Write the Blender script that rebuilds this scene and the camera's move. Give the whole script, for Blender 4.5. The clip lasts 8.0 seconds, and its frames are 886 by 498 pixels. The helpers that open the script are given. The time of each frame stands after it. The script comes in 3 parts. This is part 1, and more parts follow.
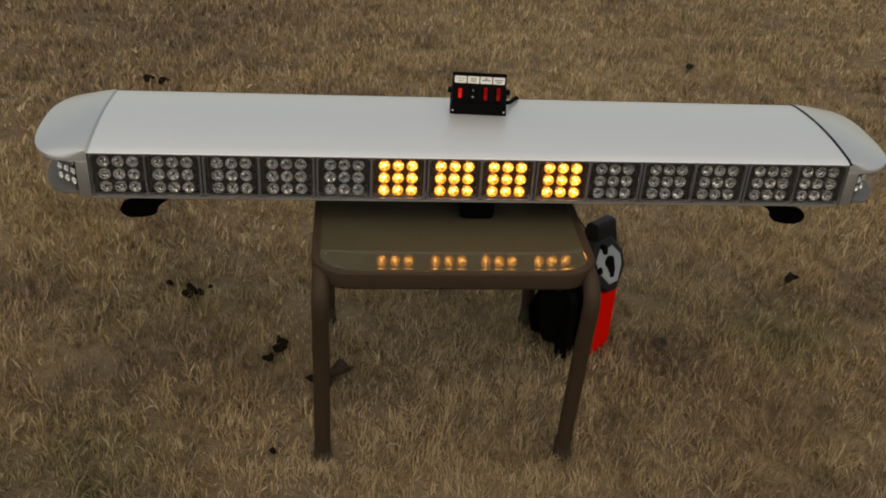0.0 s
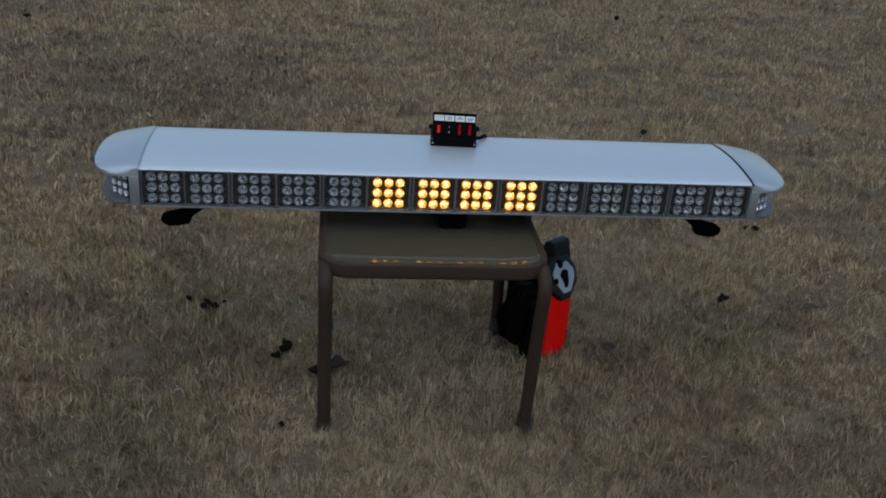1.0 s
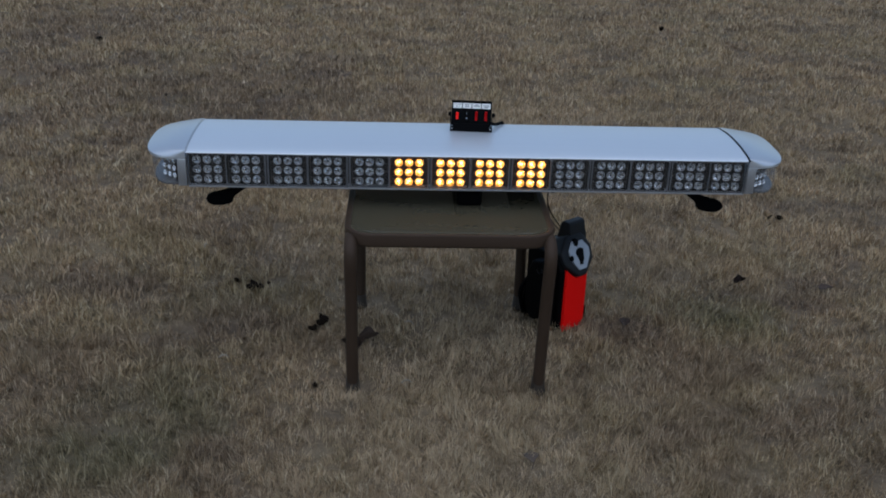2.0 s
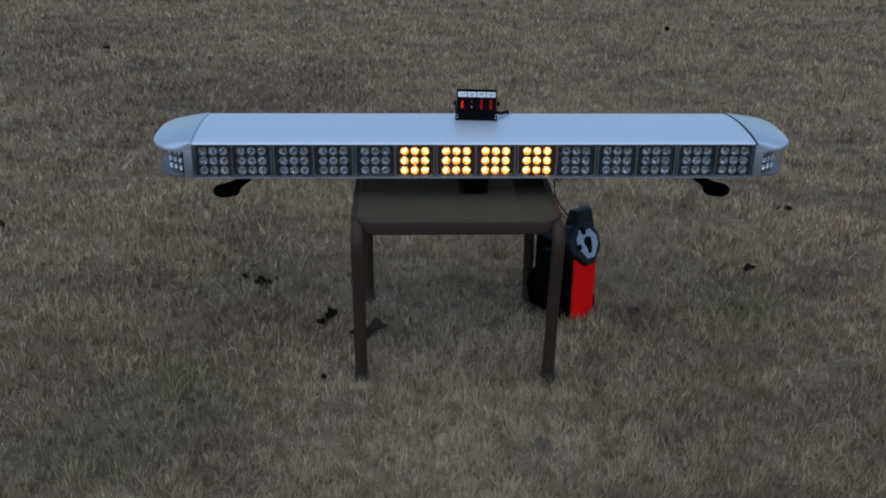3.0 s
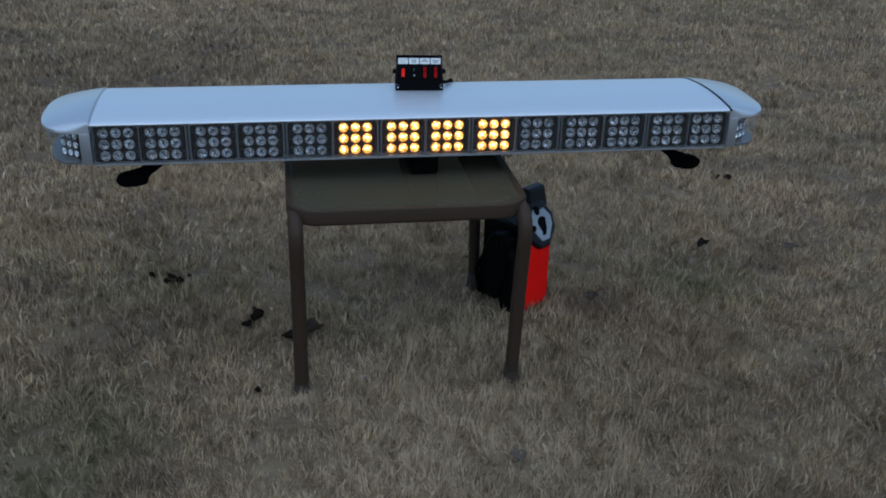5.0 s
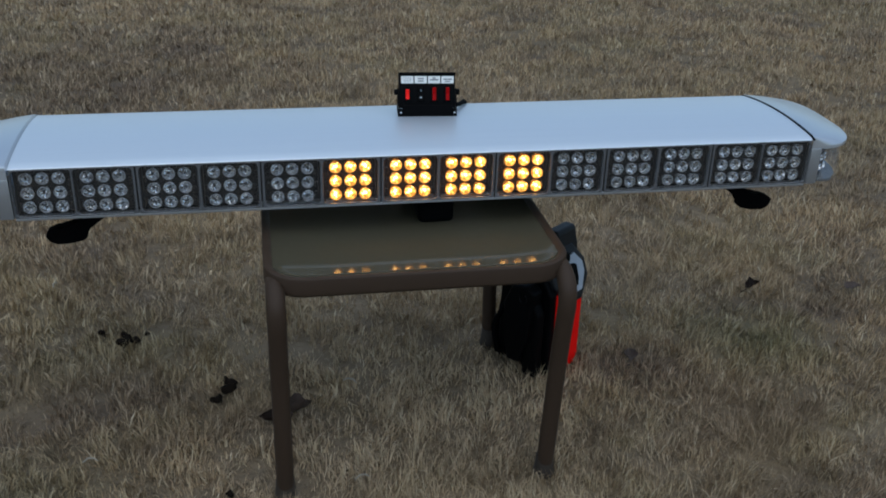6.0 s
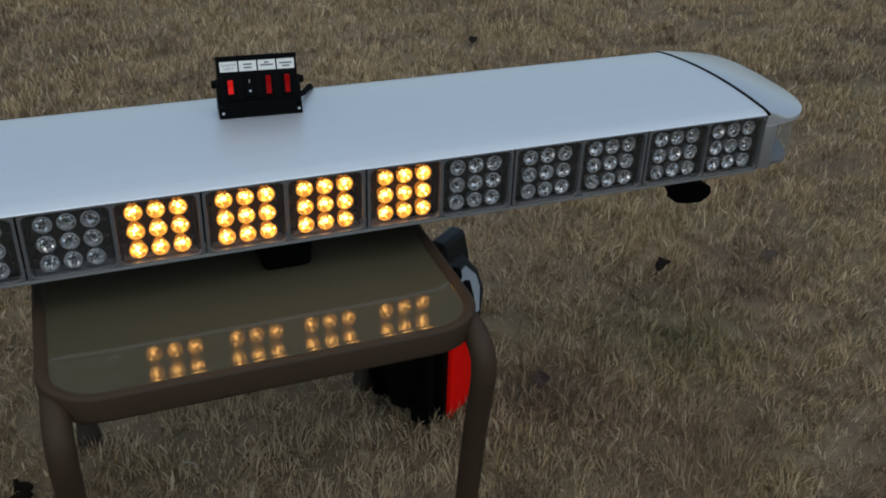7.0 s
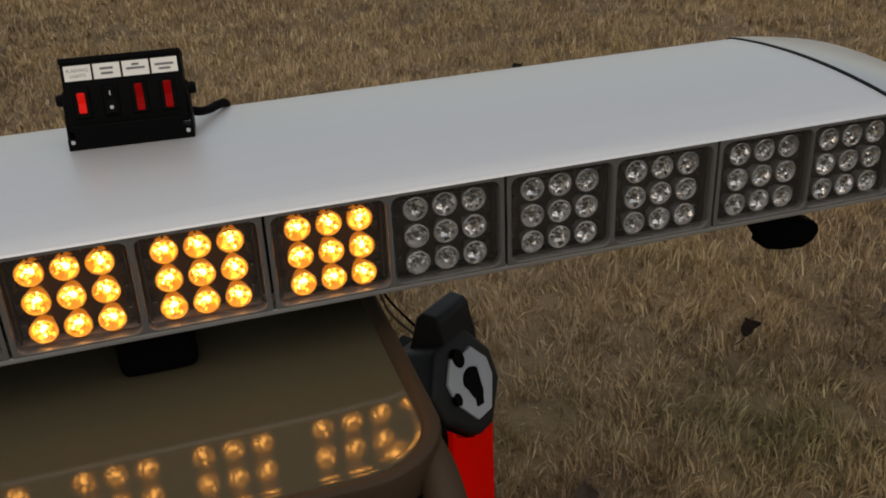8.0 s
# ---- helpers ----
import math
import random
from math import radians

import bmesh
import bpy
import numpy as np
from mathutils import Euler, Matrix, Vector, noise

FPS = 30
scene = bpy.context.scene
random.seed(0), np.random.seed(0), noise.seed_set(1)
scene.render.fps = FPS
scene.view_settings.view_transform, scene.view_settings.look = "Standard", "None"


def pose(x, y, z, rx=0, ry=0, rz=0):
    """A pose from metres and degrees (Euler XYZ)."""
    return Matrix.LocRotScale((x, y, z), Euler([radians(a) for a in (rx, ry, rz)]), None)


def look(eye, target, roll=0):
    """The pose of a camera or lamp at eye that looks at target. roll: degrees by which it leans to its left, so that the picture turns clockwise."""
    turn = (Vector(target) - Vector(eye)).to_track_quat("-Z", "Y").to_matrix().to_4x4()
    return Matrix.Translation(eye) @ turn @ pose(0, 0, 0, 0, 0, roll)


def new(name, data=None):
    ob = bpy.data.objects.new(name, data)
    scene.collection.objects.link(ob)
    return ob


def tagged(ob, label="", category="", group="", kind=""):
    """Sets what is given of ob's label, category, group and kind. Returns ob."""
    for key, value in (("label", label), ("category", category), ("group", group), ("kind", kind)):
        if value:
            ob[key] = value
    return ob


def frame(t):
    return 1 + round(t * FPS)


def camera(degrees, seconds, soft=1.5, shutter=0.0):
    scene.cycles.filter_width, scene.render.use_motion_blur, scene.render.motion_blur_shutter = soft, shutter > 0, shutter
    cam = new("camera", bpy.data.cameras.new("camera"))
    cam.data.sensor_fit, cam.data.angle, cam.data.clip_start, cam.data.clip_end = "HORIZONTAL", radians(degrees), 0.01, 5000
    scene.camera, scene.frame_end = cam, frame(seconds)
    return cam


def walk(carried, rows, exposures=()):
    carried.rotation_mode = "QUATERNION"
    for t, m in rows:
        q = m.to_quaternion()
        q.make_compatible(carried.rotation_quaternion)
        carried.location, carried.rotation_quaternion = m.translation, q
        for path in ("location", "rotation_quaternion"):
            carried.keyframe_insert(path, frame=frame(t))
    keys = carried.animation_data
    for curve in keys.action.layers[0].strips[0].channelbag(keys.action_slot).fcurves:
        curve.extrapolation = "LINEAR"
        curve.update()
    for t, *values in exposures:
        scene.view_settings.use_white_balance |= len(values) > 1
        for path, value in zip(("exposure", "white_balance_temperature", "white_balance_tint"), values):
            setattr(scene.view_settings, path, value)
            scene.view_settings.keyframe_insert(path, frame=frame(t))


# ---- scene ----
cam = camera(49.4, 8.0, soft=1.85)
SKY, SUN, LED = 0.085, 0.78, 0.46
PATH = [
    (0, (-0.23, -1.526, 1.302), (-0.04, 0.18, 0.275), 3.7),
    (0.2, (-0.235, -1.632, 1.331), (-0.023, 0.125, 0.399), 4.4),
    (0.5, (-0.261, -1.765, 1.339), (-0.078, -0.008, 0.402), 4.6),
    (0.8, (-0.277, -1.888, 1.335), (-0.055, -0.115, 0.438), 4.0),
    (1, (-0.268, -1.956, 1.338), (-0.04, -0.166, 0.475), 4.2),
    (1.5, (-0.207, -2.135, 1.341), (-0.05, -0.31, 0.538), 4.5),
    (1.7, (-0.178, -2.176, 1.33), (-0.073, -0.356, 0.506), 2.5),
    (2.8, (-0.156, -2.208, 1.286), (-0.085, -0.379, 0.479), 1.2),
    (3, (-0.156, -2.213, 1.262), (-0.091, -0.381, 0.462), 0.6),
    (3.5, (-0.162, -2.202, 1.239), (-0.106, -0.351, 0.482), -0.1),
    (4, (-0.17, -2.183, 1.233), (-0.101, -0.333, 0.478), -0.0),
    (4.5, (-0.215, -2.088, 1.217), (-0.145, -0.238, 0.46), 0.7),
    (5, (-0.284, -1.926, 1.179), (0.02, -0.141, 0.33), 1.6),
    (5.2, (-0.308, -1.866, 1.169), (0.048, -0.087, 0.33), 1.3),
    (6.3, (-0.262, -1.336, 1.101), (0.084, 0.413, 0.197), 2.0),
    (6.5, (-0.248, -1.245, 1.092), (0.178, 0.439, 0.1), 2.8),
    (7, (-0.203, -1.003, 1.063), (0.443, 0.605, 0.064), 1.9),
    (7.2, (-0.173, -0.925, 1.022), (0.488, 0.688, 0.042), 2.0),
    (7.5, (-0.103, -0.817, 0.962), (0.453, 0.838, -0.014), -0.9),
    (7.8, (-0.001, -0.719, 0.902), (0.547, 0.962, -0.031), -2.6),
    (8, (0.040, -0.671, 0.870), (0.545, 1.037, -0.038), -2.6),
]
EXPOSURES = [
    (0, 0.72, 10500, 10), (0.5, 0.62, 9000, 9), (1, 0.45, 6150, 3), (1.5, 0.56, 6100, 8), (3, 0.58, 5550, 6), (3.5, 0.62, 5450, 6), (4, 0.61, 5350, 2),
    (4.5, 0.80, 5600, 5), (5, 0.59, 5400, 2), (6.5, 0.78, 6300, 2), (7, 0.56, 6800, 2), (7.5, 0.52, 8900, 10), (8, 0.50, 9600, 12),
]
walk(cam, [(t, look(eye, target, roll)) for t, eye, target, roll in PATH], EXPOSURES)

# ---- sky and sun: an overcast evening ----
world = bpy.data.worlds.new("evening_sky")
scene.world = world
world.use_nodes = True
wn, wl = world.node_tree.nodes, world.node_tree.links
sky = wn.new("ShaderNodeTexSky")
sky.sky_type, sky.sun_disc = "NISHITA", False
sky.sun_elevation, sky.sun_rotation = radians(62), radians(185)
sky.dust_density, sky.air_density, sky.ozone_density = 1.5, 1.0, 1.5
wl.new(sky.outputs[0], wn["Background"].inputs[0])
wn["Background"].inputs[1].default_value = SKY
sun = new("sun", bpy.data.lights.new("sun", "SUN"))
sun.data.energy, sun.data.angle, sun.data.color = SUN, radians(120), (0.85, 0.925, 1.0)
sun.matrix_world = look((-0.3, -0.6, 6.0), (0, 0, 0))


# ---- node helpers and materials ----
class Nodes:
    def __init__(self, name):
        self.mat = bpy.data.materials.new(name)
        self.mat.use_nodes = True
        self.n, self.l = self.mat.node_tree.nodes, self.mat.node_tree.links
        self.bsdf = self.n["Principled BSDF"]

    def add(self, kind, **sockets):
        node = self.n.new("ShaderNode" + kind)
        for key, value in sockets.items():
            self.put(node.inputs[key.replace("_", " ")], value)
        return node

    def put(self, socket, value):
        if isinstance(value, bpy.types.NodeSocket):
            self.l.new(value, socket)
        elif hasattr(value, "__len__") and len(value) == 3 and socket.type == "RGBA":
            socket.default_value = (*value, 1)
        else:
            socket.default_value = value

    def set(self, **sockets):
        for key, value in sockets.items():
            self.put(self.bsdf.inputs[key.replace("_", " ")], value)
        return self

    def place(self, scale=(1, 1, 1), local=False):
        src = self.add("TexCoord").outputs["Object"] if local else self.add("NewGeometry").outputs["Position"]
        return self.add("Mapping", Vector=src, Scale=scale).outputs[0]

    def noise(self, at, scale, detail=4.0, rough=0.55):
        return self.add("TexNoise", Vector=at, Scale=scale, Detail=detail, Roughness=rough).outputs["Fac"]

    def ramp(self, fac, *stops):
        node = self.add("ValToRGB", Fac=fac)
        els = node.color_ramp.elements
        while len(els) < len(stops):
            els.new(0.5)
        for el, (pos, col) in zip(els, stops):
            el.position, el.color = pos, (*col, 1)
        return node.outputs[0]

    def mix(self, fac, a, b, blend="MIX"):
        node = self.n.new("ShaderNodeMix")
        node.data_type, node.blend_type = "RGBA", blend
        for i, v in ((0, fac), (6, a), (7, b)):
            self.put(node.inputs[i], v)
        return node.outputs[2]

    def math(self, op, a, b=0.0):
        node = self.n.new("ShaderNodeMath")
        node.operation = op
        self.put(node.inputs[0], a), self.put(node.inputs[1], b)
        return node.outputs[0]

    def bump(self, height, strength=0.2, distance=0.001):
        self.put(self.bsdf.inputs["Normal"], self.add("Bump", Height=height, Strength=strength, Distance=distance).outputs[0])
        return self


def shade(c, k):
    return tuple(min(1, v * k) for v in c)


def worn(name, color, rough=0.4, metal=0.0, grain=60.0, wear=0.25, bump=0.1, spec=0.5, vary=0.5):
    """A painted, moulded or metal surface with fine grain, broad stains and uneven gloss."""
    m = Nodes(name)
    at = m.place(local=True)
    broad, fine = m.noise(at, grain * 0.12, 3), m.noise(at, grain * 6, 3)
    col = m.mix(broad, shade(color, 1 - wear), shade(color, 1 + wear * 0.6))
    col = m.mix(m.math("MULTIPLY", fine, 0.35), col, shade(color, 1 - wear * 1.3))
    m.set(Base_Color=col, Metallic=metal, Specular_IOR_Level=spec)
    m.set(Roughness=m.math("ADD", m.math("MULTIPLY", m.noise(at, grain * 0.6), rough * vary), rough * (1 - vary / 2)))
    return m.bump(fine, bump, 0.0006).mat


def brushed_roof():
    m = Nodes("brushed_aluminium")
    streak = m.noise(m.place((3, 900, 900), local=True), 1.0, 3)
    cloud = m.noise(m.place((2, 6, 6), local=True), 1.0, 3)
    m.set(Base_Color=m.mix(streak, (0.58, 0.61, 0.645), (0.68, 0.71, 0.745)), Metallic=0.5)
    m.set(Roughness=m.math("ADD", m.math("MULTIPLY", cloud, 0.08), 0.33))
    return m.bump(streak, 0.12, 0.0004).mat


def clear_pane(name, haze):
    """Clear plastic: what lies behind it shows through, with a gloss and a little haze."""
    m = Nodes(name)
    gloss = m.add("BsdfGlossy", Color=(1, 1, 1), Roughness=0.06)
    hazy = m.add("BsdfDiffuse", Color=(0.62, 0.63, 0.64))
    clear = m.add("BsdfTransparent", Color=(0.93, 0.93, 0.93))
    a = m.add("MixShader", Fac=haze)
    m.l.new(clear.outputs[0], a.inputs[1]), m.l.new(hazy.outputs[0], a.inputs[2])
    facing = m.add("LayerWeight", Blend=0.5).outputs["Facing"]
    b = m.add("MixShader", Fac=m.math("ADD", m.math("MULTIPLY", m.math("POWER", facing, 4.0), 0.8), 0.02))
    m.l.new(a.outputs[0], b.inputs[1]), m.l.new(gloss.outputs[0], b.inputs[2])
    m.l.new(b.outputs[0], m.n["Material Output"].inputs[0])
    return m.mat


def lamp_glow(name, color, strength):
    m = Nodes(name)
    at = m.place(local=True)
    flare = m.noise(at, 420, 2)
    m.set(Base_Color=(0.5, 0.35, 0.1), Roughness=0.2, Emission_Color=m.mix(m.ramp(flare, (0.35, (0, 0, 0)), (0.65, (1, 1, 1))), color, shade(color, 0.3)), Emission_Strength=strength)
    return m.mat


# Lawn's own patches; dark ones at the sides also paint in lens falloff.
TONE_PATCHES = [(-2.3, 4.1, 0.9, 0.6), (-1.05, 2.6, 1.1, 0.65), (-0.85, -0.35, 0.45, 0.6), (1.0, -0.25, 0.35, 0.35), (-2.2, 3.0, 0.6, 0.5), (-0.70, 0.2, 0.26, 0.55), (-0.85, -0.41, 0.28, -0.5), (0.52, 0.05, 0.18, 0.3), (1.19, 0.51, 0.18, 0.5),
                (0.51, -0.35, 0.22, 0.4), (0.80, 0.24, 0.20, -0.65), (-0.72, -0.15, 0.25, -0.4), (0.48, 0.20, 0.14, 0.55), (-0.26, 0.09, 0.12, 0.5)]  # x, y, radius, strength: positive grey-brown, negative green


BRIGHTENED_PATCHES = [(0.60, 0.66, 0.32, 0.5), (-0.05, -0.42, 0.60, 0.55), (0.0, 0.12, 0.50, 0.55), (0.25, -0.85, 0.45, 0.4), (-0.25, 0.75, 0.50, 0.35), (0.55, 1.9, 0.9, 0.3)]  # x, y, radius, strength: straw paled, brighter light round the table painted in


def ground_colours(m, blade):
    """Dry lawn: straw with green and grey-brown patches; the blades vary one by one."""
    at = m.place()
    big, mid, fine = m.noise(at, 1.1, 4, 0.6), m.noise(at, 4.2, 4, 0.6), m.noise(at, 26, 3)
    if blade:
        rnd = m.add("NewGeometry").outputs["Random Per Island"]
        straw = m.ramp(rnd, (0.0, (0.20, 0.132, 0.078)), (0.3, (0.37, 0.25, 0.138)), (0.62, (0.475, 0.335, 0.19)), (0.9, (0.57, 0.435, 0.265)), (1.0, (0.67, 0.555, 0.38)))
        green = m.ramp(rnd, (0.0, (0.078, 0.08, 0.035)), (0.6, (0.18, 0.172, 0.075)), (1.0, (0.36, 0.325, 0.18)))
        dark = m.ramp(rnd, (0.0, (0.080, 0.055, 0.038)), (0.6, (0.205, 0.144, 0.098)), (1.0, (0.37, 0.277, 0.19)))
    else:
        straw, green, dark = (0.175, 0.126, 0.077), (0.110, 0.098, 0.052), (0.095, 0.069, 0.048)
        straw = m.mix(fine, shade(straw, 0.55), shade(straw, 1.5))
    one = m.ramp(mid, (0.40, (0, 0, 0)), (0.66, (1, 1, 1)))
    two = m.ramp(big, (0.48, (0, 0, 0)), (0.68, (1, 1, 1)))
    three = m.ramp(m.noise(m.place((1.7, 3.1, 1)), 1.3, 5, 0.65), (0.47, (0, 0, 0)), (0.64, (1, 1, 1)))
    col = m.mix(m.math("MULTIPLY", one, 0.23), straw, green)
    col = m.mix(m.math("MULTIPLY", two, 0.30), col, green)
    col = m.mix(m.math("MULTIPLY", three, 0.75), col, dark)
    spots = m.ramp(m.noise(at, 9.0, 4, 0.65), (0.50, (0, 0, 0)), (0.68, (1, 1, 1)))
    col = m.mix(m.math("MULTIPLY", spots, 0.55), col, dark)
    pale = m.ramp(m.noise(m.place((1, 1.6, 1)), 3.3, 4, 0.6), (0.52, (0, 0, 0)), (0.72, (1, 1, 1)))
    col = m.mix(m.math("MULTIPLY", pale, 0.35 if blade else 0.1), col, (0.52, 0.42, 0.275))
    # straw lightened for the patches whose brightness is painted into the colour
    bleached = m.mix(0.5, straw, (0.56, 0.45, 0.30)) if blade else (0.22, 0.165, 0.105)
    for x, y, r, k in BRIGHTENED_PATCHES + TONE_PATCHES:
        gap = m.n.new("ShaderNodeVectorMath")
        gap.operation = "DISTANCE"
        m.put(gap.inputs[0], at), m.put(gap.inputs[1], (x, y, 0.0))
        edge = m.math("ADD", gap.outputs["Value"], m.math("MULTIPLY", m.math("SUBTRACT", mid, 0.5), r * 2.4))
        fade = m.ramp(m.math("DIVIDE", edge, r), (0.15, (1, 1, 1)), (1.0, (0, 0, 0)))
        col = m.mix(m.math("MULTIPLY", fade, abs(k)), col, bleached if (x, y, r, k) in BRIGHTENED_PATCHES else (dark if k > 0 else green))
    tan = m.ramp(m.noise(at, 2.3, 3), (0.5, (0, 0, 0)), (0.75, (1, 1, 1)))
    return m.mix(m.math("MULTIPLY", tan, 0.3), col, (0.40, 0.28, 0.145)), fine


def lawn(name, blade):
    m = Nodes(name)
    col, fine = ground_colours(m, blade)
    m.set(Base_Color=col, Roughness=0.75 if blade else 0.95, Specular_IOR_Level=0.25)
    return m.mat if blade else m.bump(m.noise(m.place(), 60, 4), 0.9, 0.02).mat


ROOF = brushed_roof()
SILVER = worn("silver_cap_plastic", (0.52, 0.54, 0.57), 0.28, 0.55, 40, 0.05, 0.0, 0.5, 0.08)
RAIL = worn("grey_anodised_edge", (0.42, 0.43, 0.45), 0.35, 0.7, 50, 0.15)
UNDERSIDE = worn("bare_mill_aluminium", (0.66, 0.66, 0.65), 0.45, 0.6, 30, 0.12)
LENS_FRAME = worn("smoky_clear_plastic", (0.115, 0.115, 0.118), 0.2, 0.0, 50, 0.2, 0.05, 0.6)
BLACK = worn("matt_black_plastic", (0.0025, 0.0025, 0.0028), 0.5, 0.0, 60, 0.3, 0.1, 0.05)
BOARD = worn("black_circuit_board", (0.022, 0.017, 0.014), 0.4, 0.0, 80, 0.6)
RUBBER = worn("black_rubber", (0.0022, 0.0022, 0.0025), 0.7, 0.0, 80, 0.3, 0.2, 0.03)
CUP = worn("silvered_optic", (0.95, 0.96, 0.97), 0.06, 1.0, 260, 0.08, 0.15)
RIM_OFF = worn("clear_optic_edge", (0.42, 0.42, 0.43), 0.12, 0.3, 300, 0.5, 0.2)
EYE_OFF = worn("clear_optic_centre_and_dark_glints", (0.22, 0.22, 0.23), 0.12, 0.6, 200, 0.3)
RIM_ON = lamp_glow("lit_amber_edge", (1.0, 0.28, 0.018), LED)
CUP_ON = lamp_glow("lit_amber_optic", (1.0, 0.43, 0.065), LED * 4.2)
EYE_ON = lamp_glow("lit_amber_die_and_glints", (1.0, 0.50, 0.14), LED * 30)
PANE, CORNER = clear_pane("clear_lens_plastic", 0.012), clear_pane("clear_corner_plastic", 0.10)
BROWN = worn("brown_powder_coat", (0.050, 0.032, 0.021), 0.5, 0.0, 50, 0.22, 0.15, 0.12)
FOOT = worn("dark_brown_plastic", (0.040, 0.029, 0.021), 0.55, 0.0, 60, 0.3)
TOP = worn("glossy_brown_sheet", (0.082, 0.072, 0.046), 0.06, 0.0, 14, 0.25, 0.0, 0.5)
RED = worn("red_plastic", (0.92, 0.006, 0.004), 0.6, 0.0, 40, 0.06, 0.06, 0.08)
CHARCOAL = worn("charcoal_plastic", (0.010, 0.011, 0.013), 0.5, 0.0, 60, 0.25, 0.15, 0.28)
PLATE = worn("pale_grey_plate", (0.42, 0.45, 0.50), 0.45, 0.0, 50, 0.15)
STEEL = worn("zinc_steel", (0.55, 0.55, 0.56), 0.3, 1.0, 60, 0.2)
PAPER = worn("white_label", (0.78, 0.77, 0.73), 0.6, 0.0, 60, 0.06)
INK = worn("grey_ink", (0.16, 0.16, 0.17), 0.6, 0.0, 60, 0.1)
ROCKER = worn("red_translucent_rocker", (0.34, 0.002, 0.003), 0.4, 0.0, 60, 0.15, 0.1, 0.06)
ROCKER_LIT = Nodes("lit_red_rocker").set(Base_Color=(0.55, 0.006, 0.005), Roughness=0.3, Specular_IOR_Level=0.15, Emission_Color=(1.0, 0.012, 0.008), Emission_Strength=0.16).mat
DRY_LEAF = worn("dry_brown_leaf", (0.065, 0.042, 0.030), 0.7, 0.0, 30, 0.4, 0.4, 0.3)
DARK_LEAF = worn("dark_dead_leaf", (0.016, 0.010, 0.007), 0.7, 0.0, 30, 0.4, 0.4, 0.08)
GREY_LEAF = worn("grey_weathered_leaf", (0.115, 0.088, 0.068), 0.8, 0.0, 30, 0.3, 0.4, 0.2)
SOIL = worn("dark_dry_clod", (0.014, 0.010, 0.007), 0.9, 0.0, 90, 0.4, 0.6, 0.03)
CHIP = worn("bleached_stalk", (0.30, 0.26, 0.20), 0.7, 0.0, 60, 0.2)


# ---- mesh helpers ----
def linked(name, bm, mats, smooth=35):
    bmesh.ops.recalc_face_normals(bm, faces=bm.faces)
    me = bpy.data.meshes.new(name)
    bm.to_mesh(me)
    bm.free()
    for mat in mats if isinstance(mats, (list, tuple)) else [mats]:
        me.materials.append(mat)
    me.polygons.foreach_set("use_smooth", [True] * len(me.polygons))
    me.set_sharp_from_angle(angle=radians(smooth))
    return me


def part(name, bm, material, parent, label="", smooth=35):
    """Links a bmesh, or a mesh made before, as one mesh object under a thing or a part."""
    ob = new(name, bm if isinstance(bm, bpy.types.Mesh) else linked(name, bm, material, smooth))
    ob.parent = parent
    return tagged(ob, label)


def thing(name, m, label, category, group=""):
    ob = new(name)
    ob.empty_display_size = 0.05
    ob.matrix_world = m
    return tagged(ob, label, category, group)


def block(x0, x1, y0, y1, z0, z1, bevel=0.0, seg=2, bm=None):
    bm = bm or bmesh.new()
    made = bmesh.ops.create_cube(bm, size=1, matrix=Matrix.Translation(((x0 + x1) / 2, (y0 + y1) / 2, (z0 + z1) / 2)) @ Matrix.Diagonal((x1 - x0, y1 - y0, z1 - z0, 1)))
    if bevel:
        edges = {e for v in made["verts"] for e in v.link_edges}
        bmesh.ops.bevel(bm, geom=list(edges), offset=bevel, segments=seg, affect="EDGES", profile=0.6)
    return bm


def rings(bm, loops, close=True, caps=True):
    """Skins a run of closed loops of points."""
    rows = [[bm.verts.new(p) for p in loop] for loop in loops]
    n = len(rows[0])
    for a, b in zip(rows, rows[1:]):
        for i in range(n if close else n - 1):
            bm.faces.new((a[i], a[(i + 1) % n], b[(i + 1) % n], b[i]))
    if caps:
        bm.faces.new(rows[0]), bm.faces.new(rows[-1])
    return bm


def prism(profile, put, a, b, bevel=0.0, seg=2):
    """A flat outline run from a to b; put(u, v, w) gives the point."""
    bm = rings(bmesh.new(), [[put(u, v, w) for u, v in profile] for w in (a, b)])
    if bevel:
        bmesh.ops.bevel(bm, geom=list(bm.edges), offset=bevel, segments=seg, affect="EDGES", profile=0.6, clamp_overlap=True)
    return bm


def tube(path, r, n=14, bm=None, ends=None):
    """A round tube along a path; ends: radius factor at each point."""
    bm = bm or bmesh.new()
    pts = [Vector(p) for p in path]
    loops, side = [], None
    for i, p in enumerate(pts):
        d = (pts[min(i + 1, len(pts) - 1)] - pts[max(i - 1, 0)]).normalized()
        ref = side if side is not None else (Vector((1, 0, 0)) if abs(d.x) < 0.9 else Vector((0, 1, 0)))
        side = (ref - d * ref.dot(d)).normalized()
        up = d.cross(side)
        k = r * (ends[i] if ends else 1)
        loops.append([p + (side * math.cos(2 * math.pi * j / n) + up * math.sin(2 * math.pi * j / n)) * k for j in range(n)])
    return rings(bm, loops)


def bent(points, radius, seg=7):
    """A path with its corners rounded off."""
    pts = [Vector(p) for p in points]
    out = [pts[0]]
    for a, b, c in zip(pts, pts[1:], pts[2:]):
        p, q = b + (a - b).normalized() * radius, b + (c - b).normalized() * radius
        for i in range(seg + 1):
            t = i / seg
            out.append(p * (1 - t) ** 2 + b * 2 * t * (1 - t) + q * t * t)
    return out + [pts[-1]]


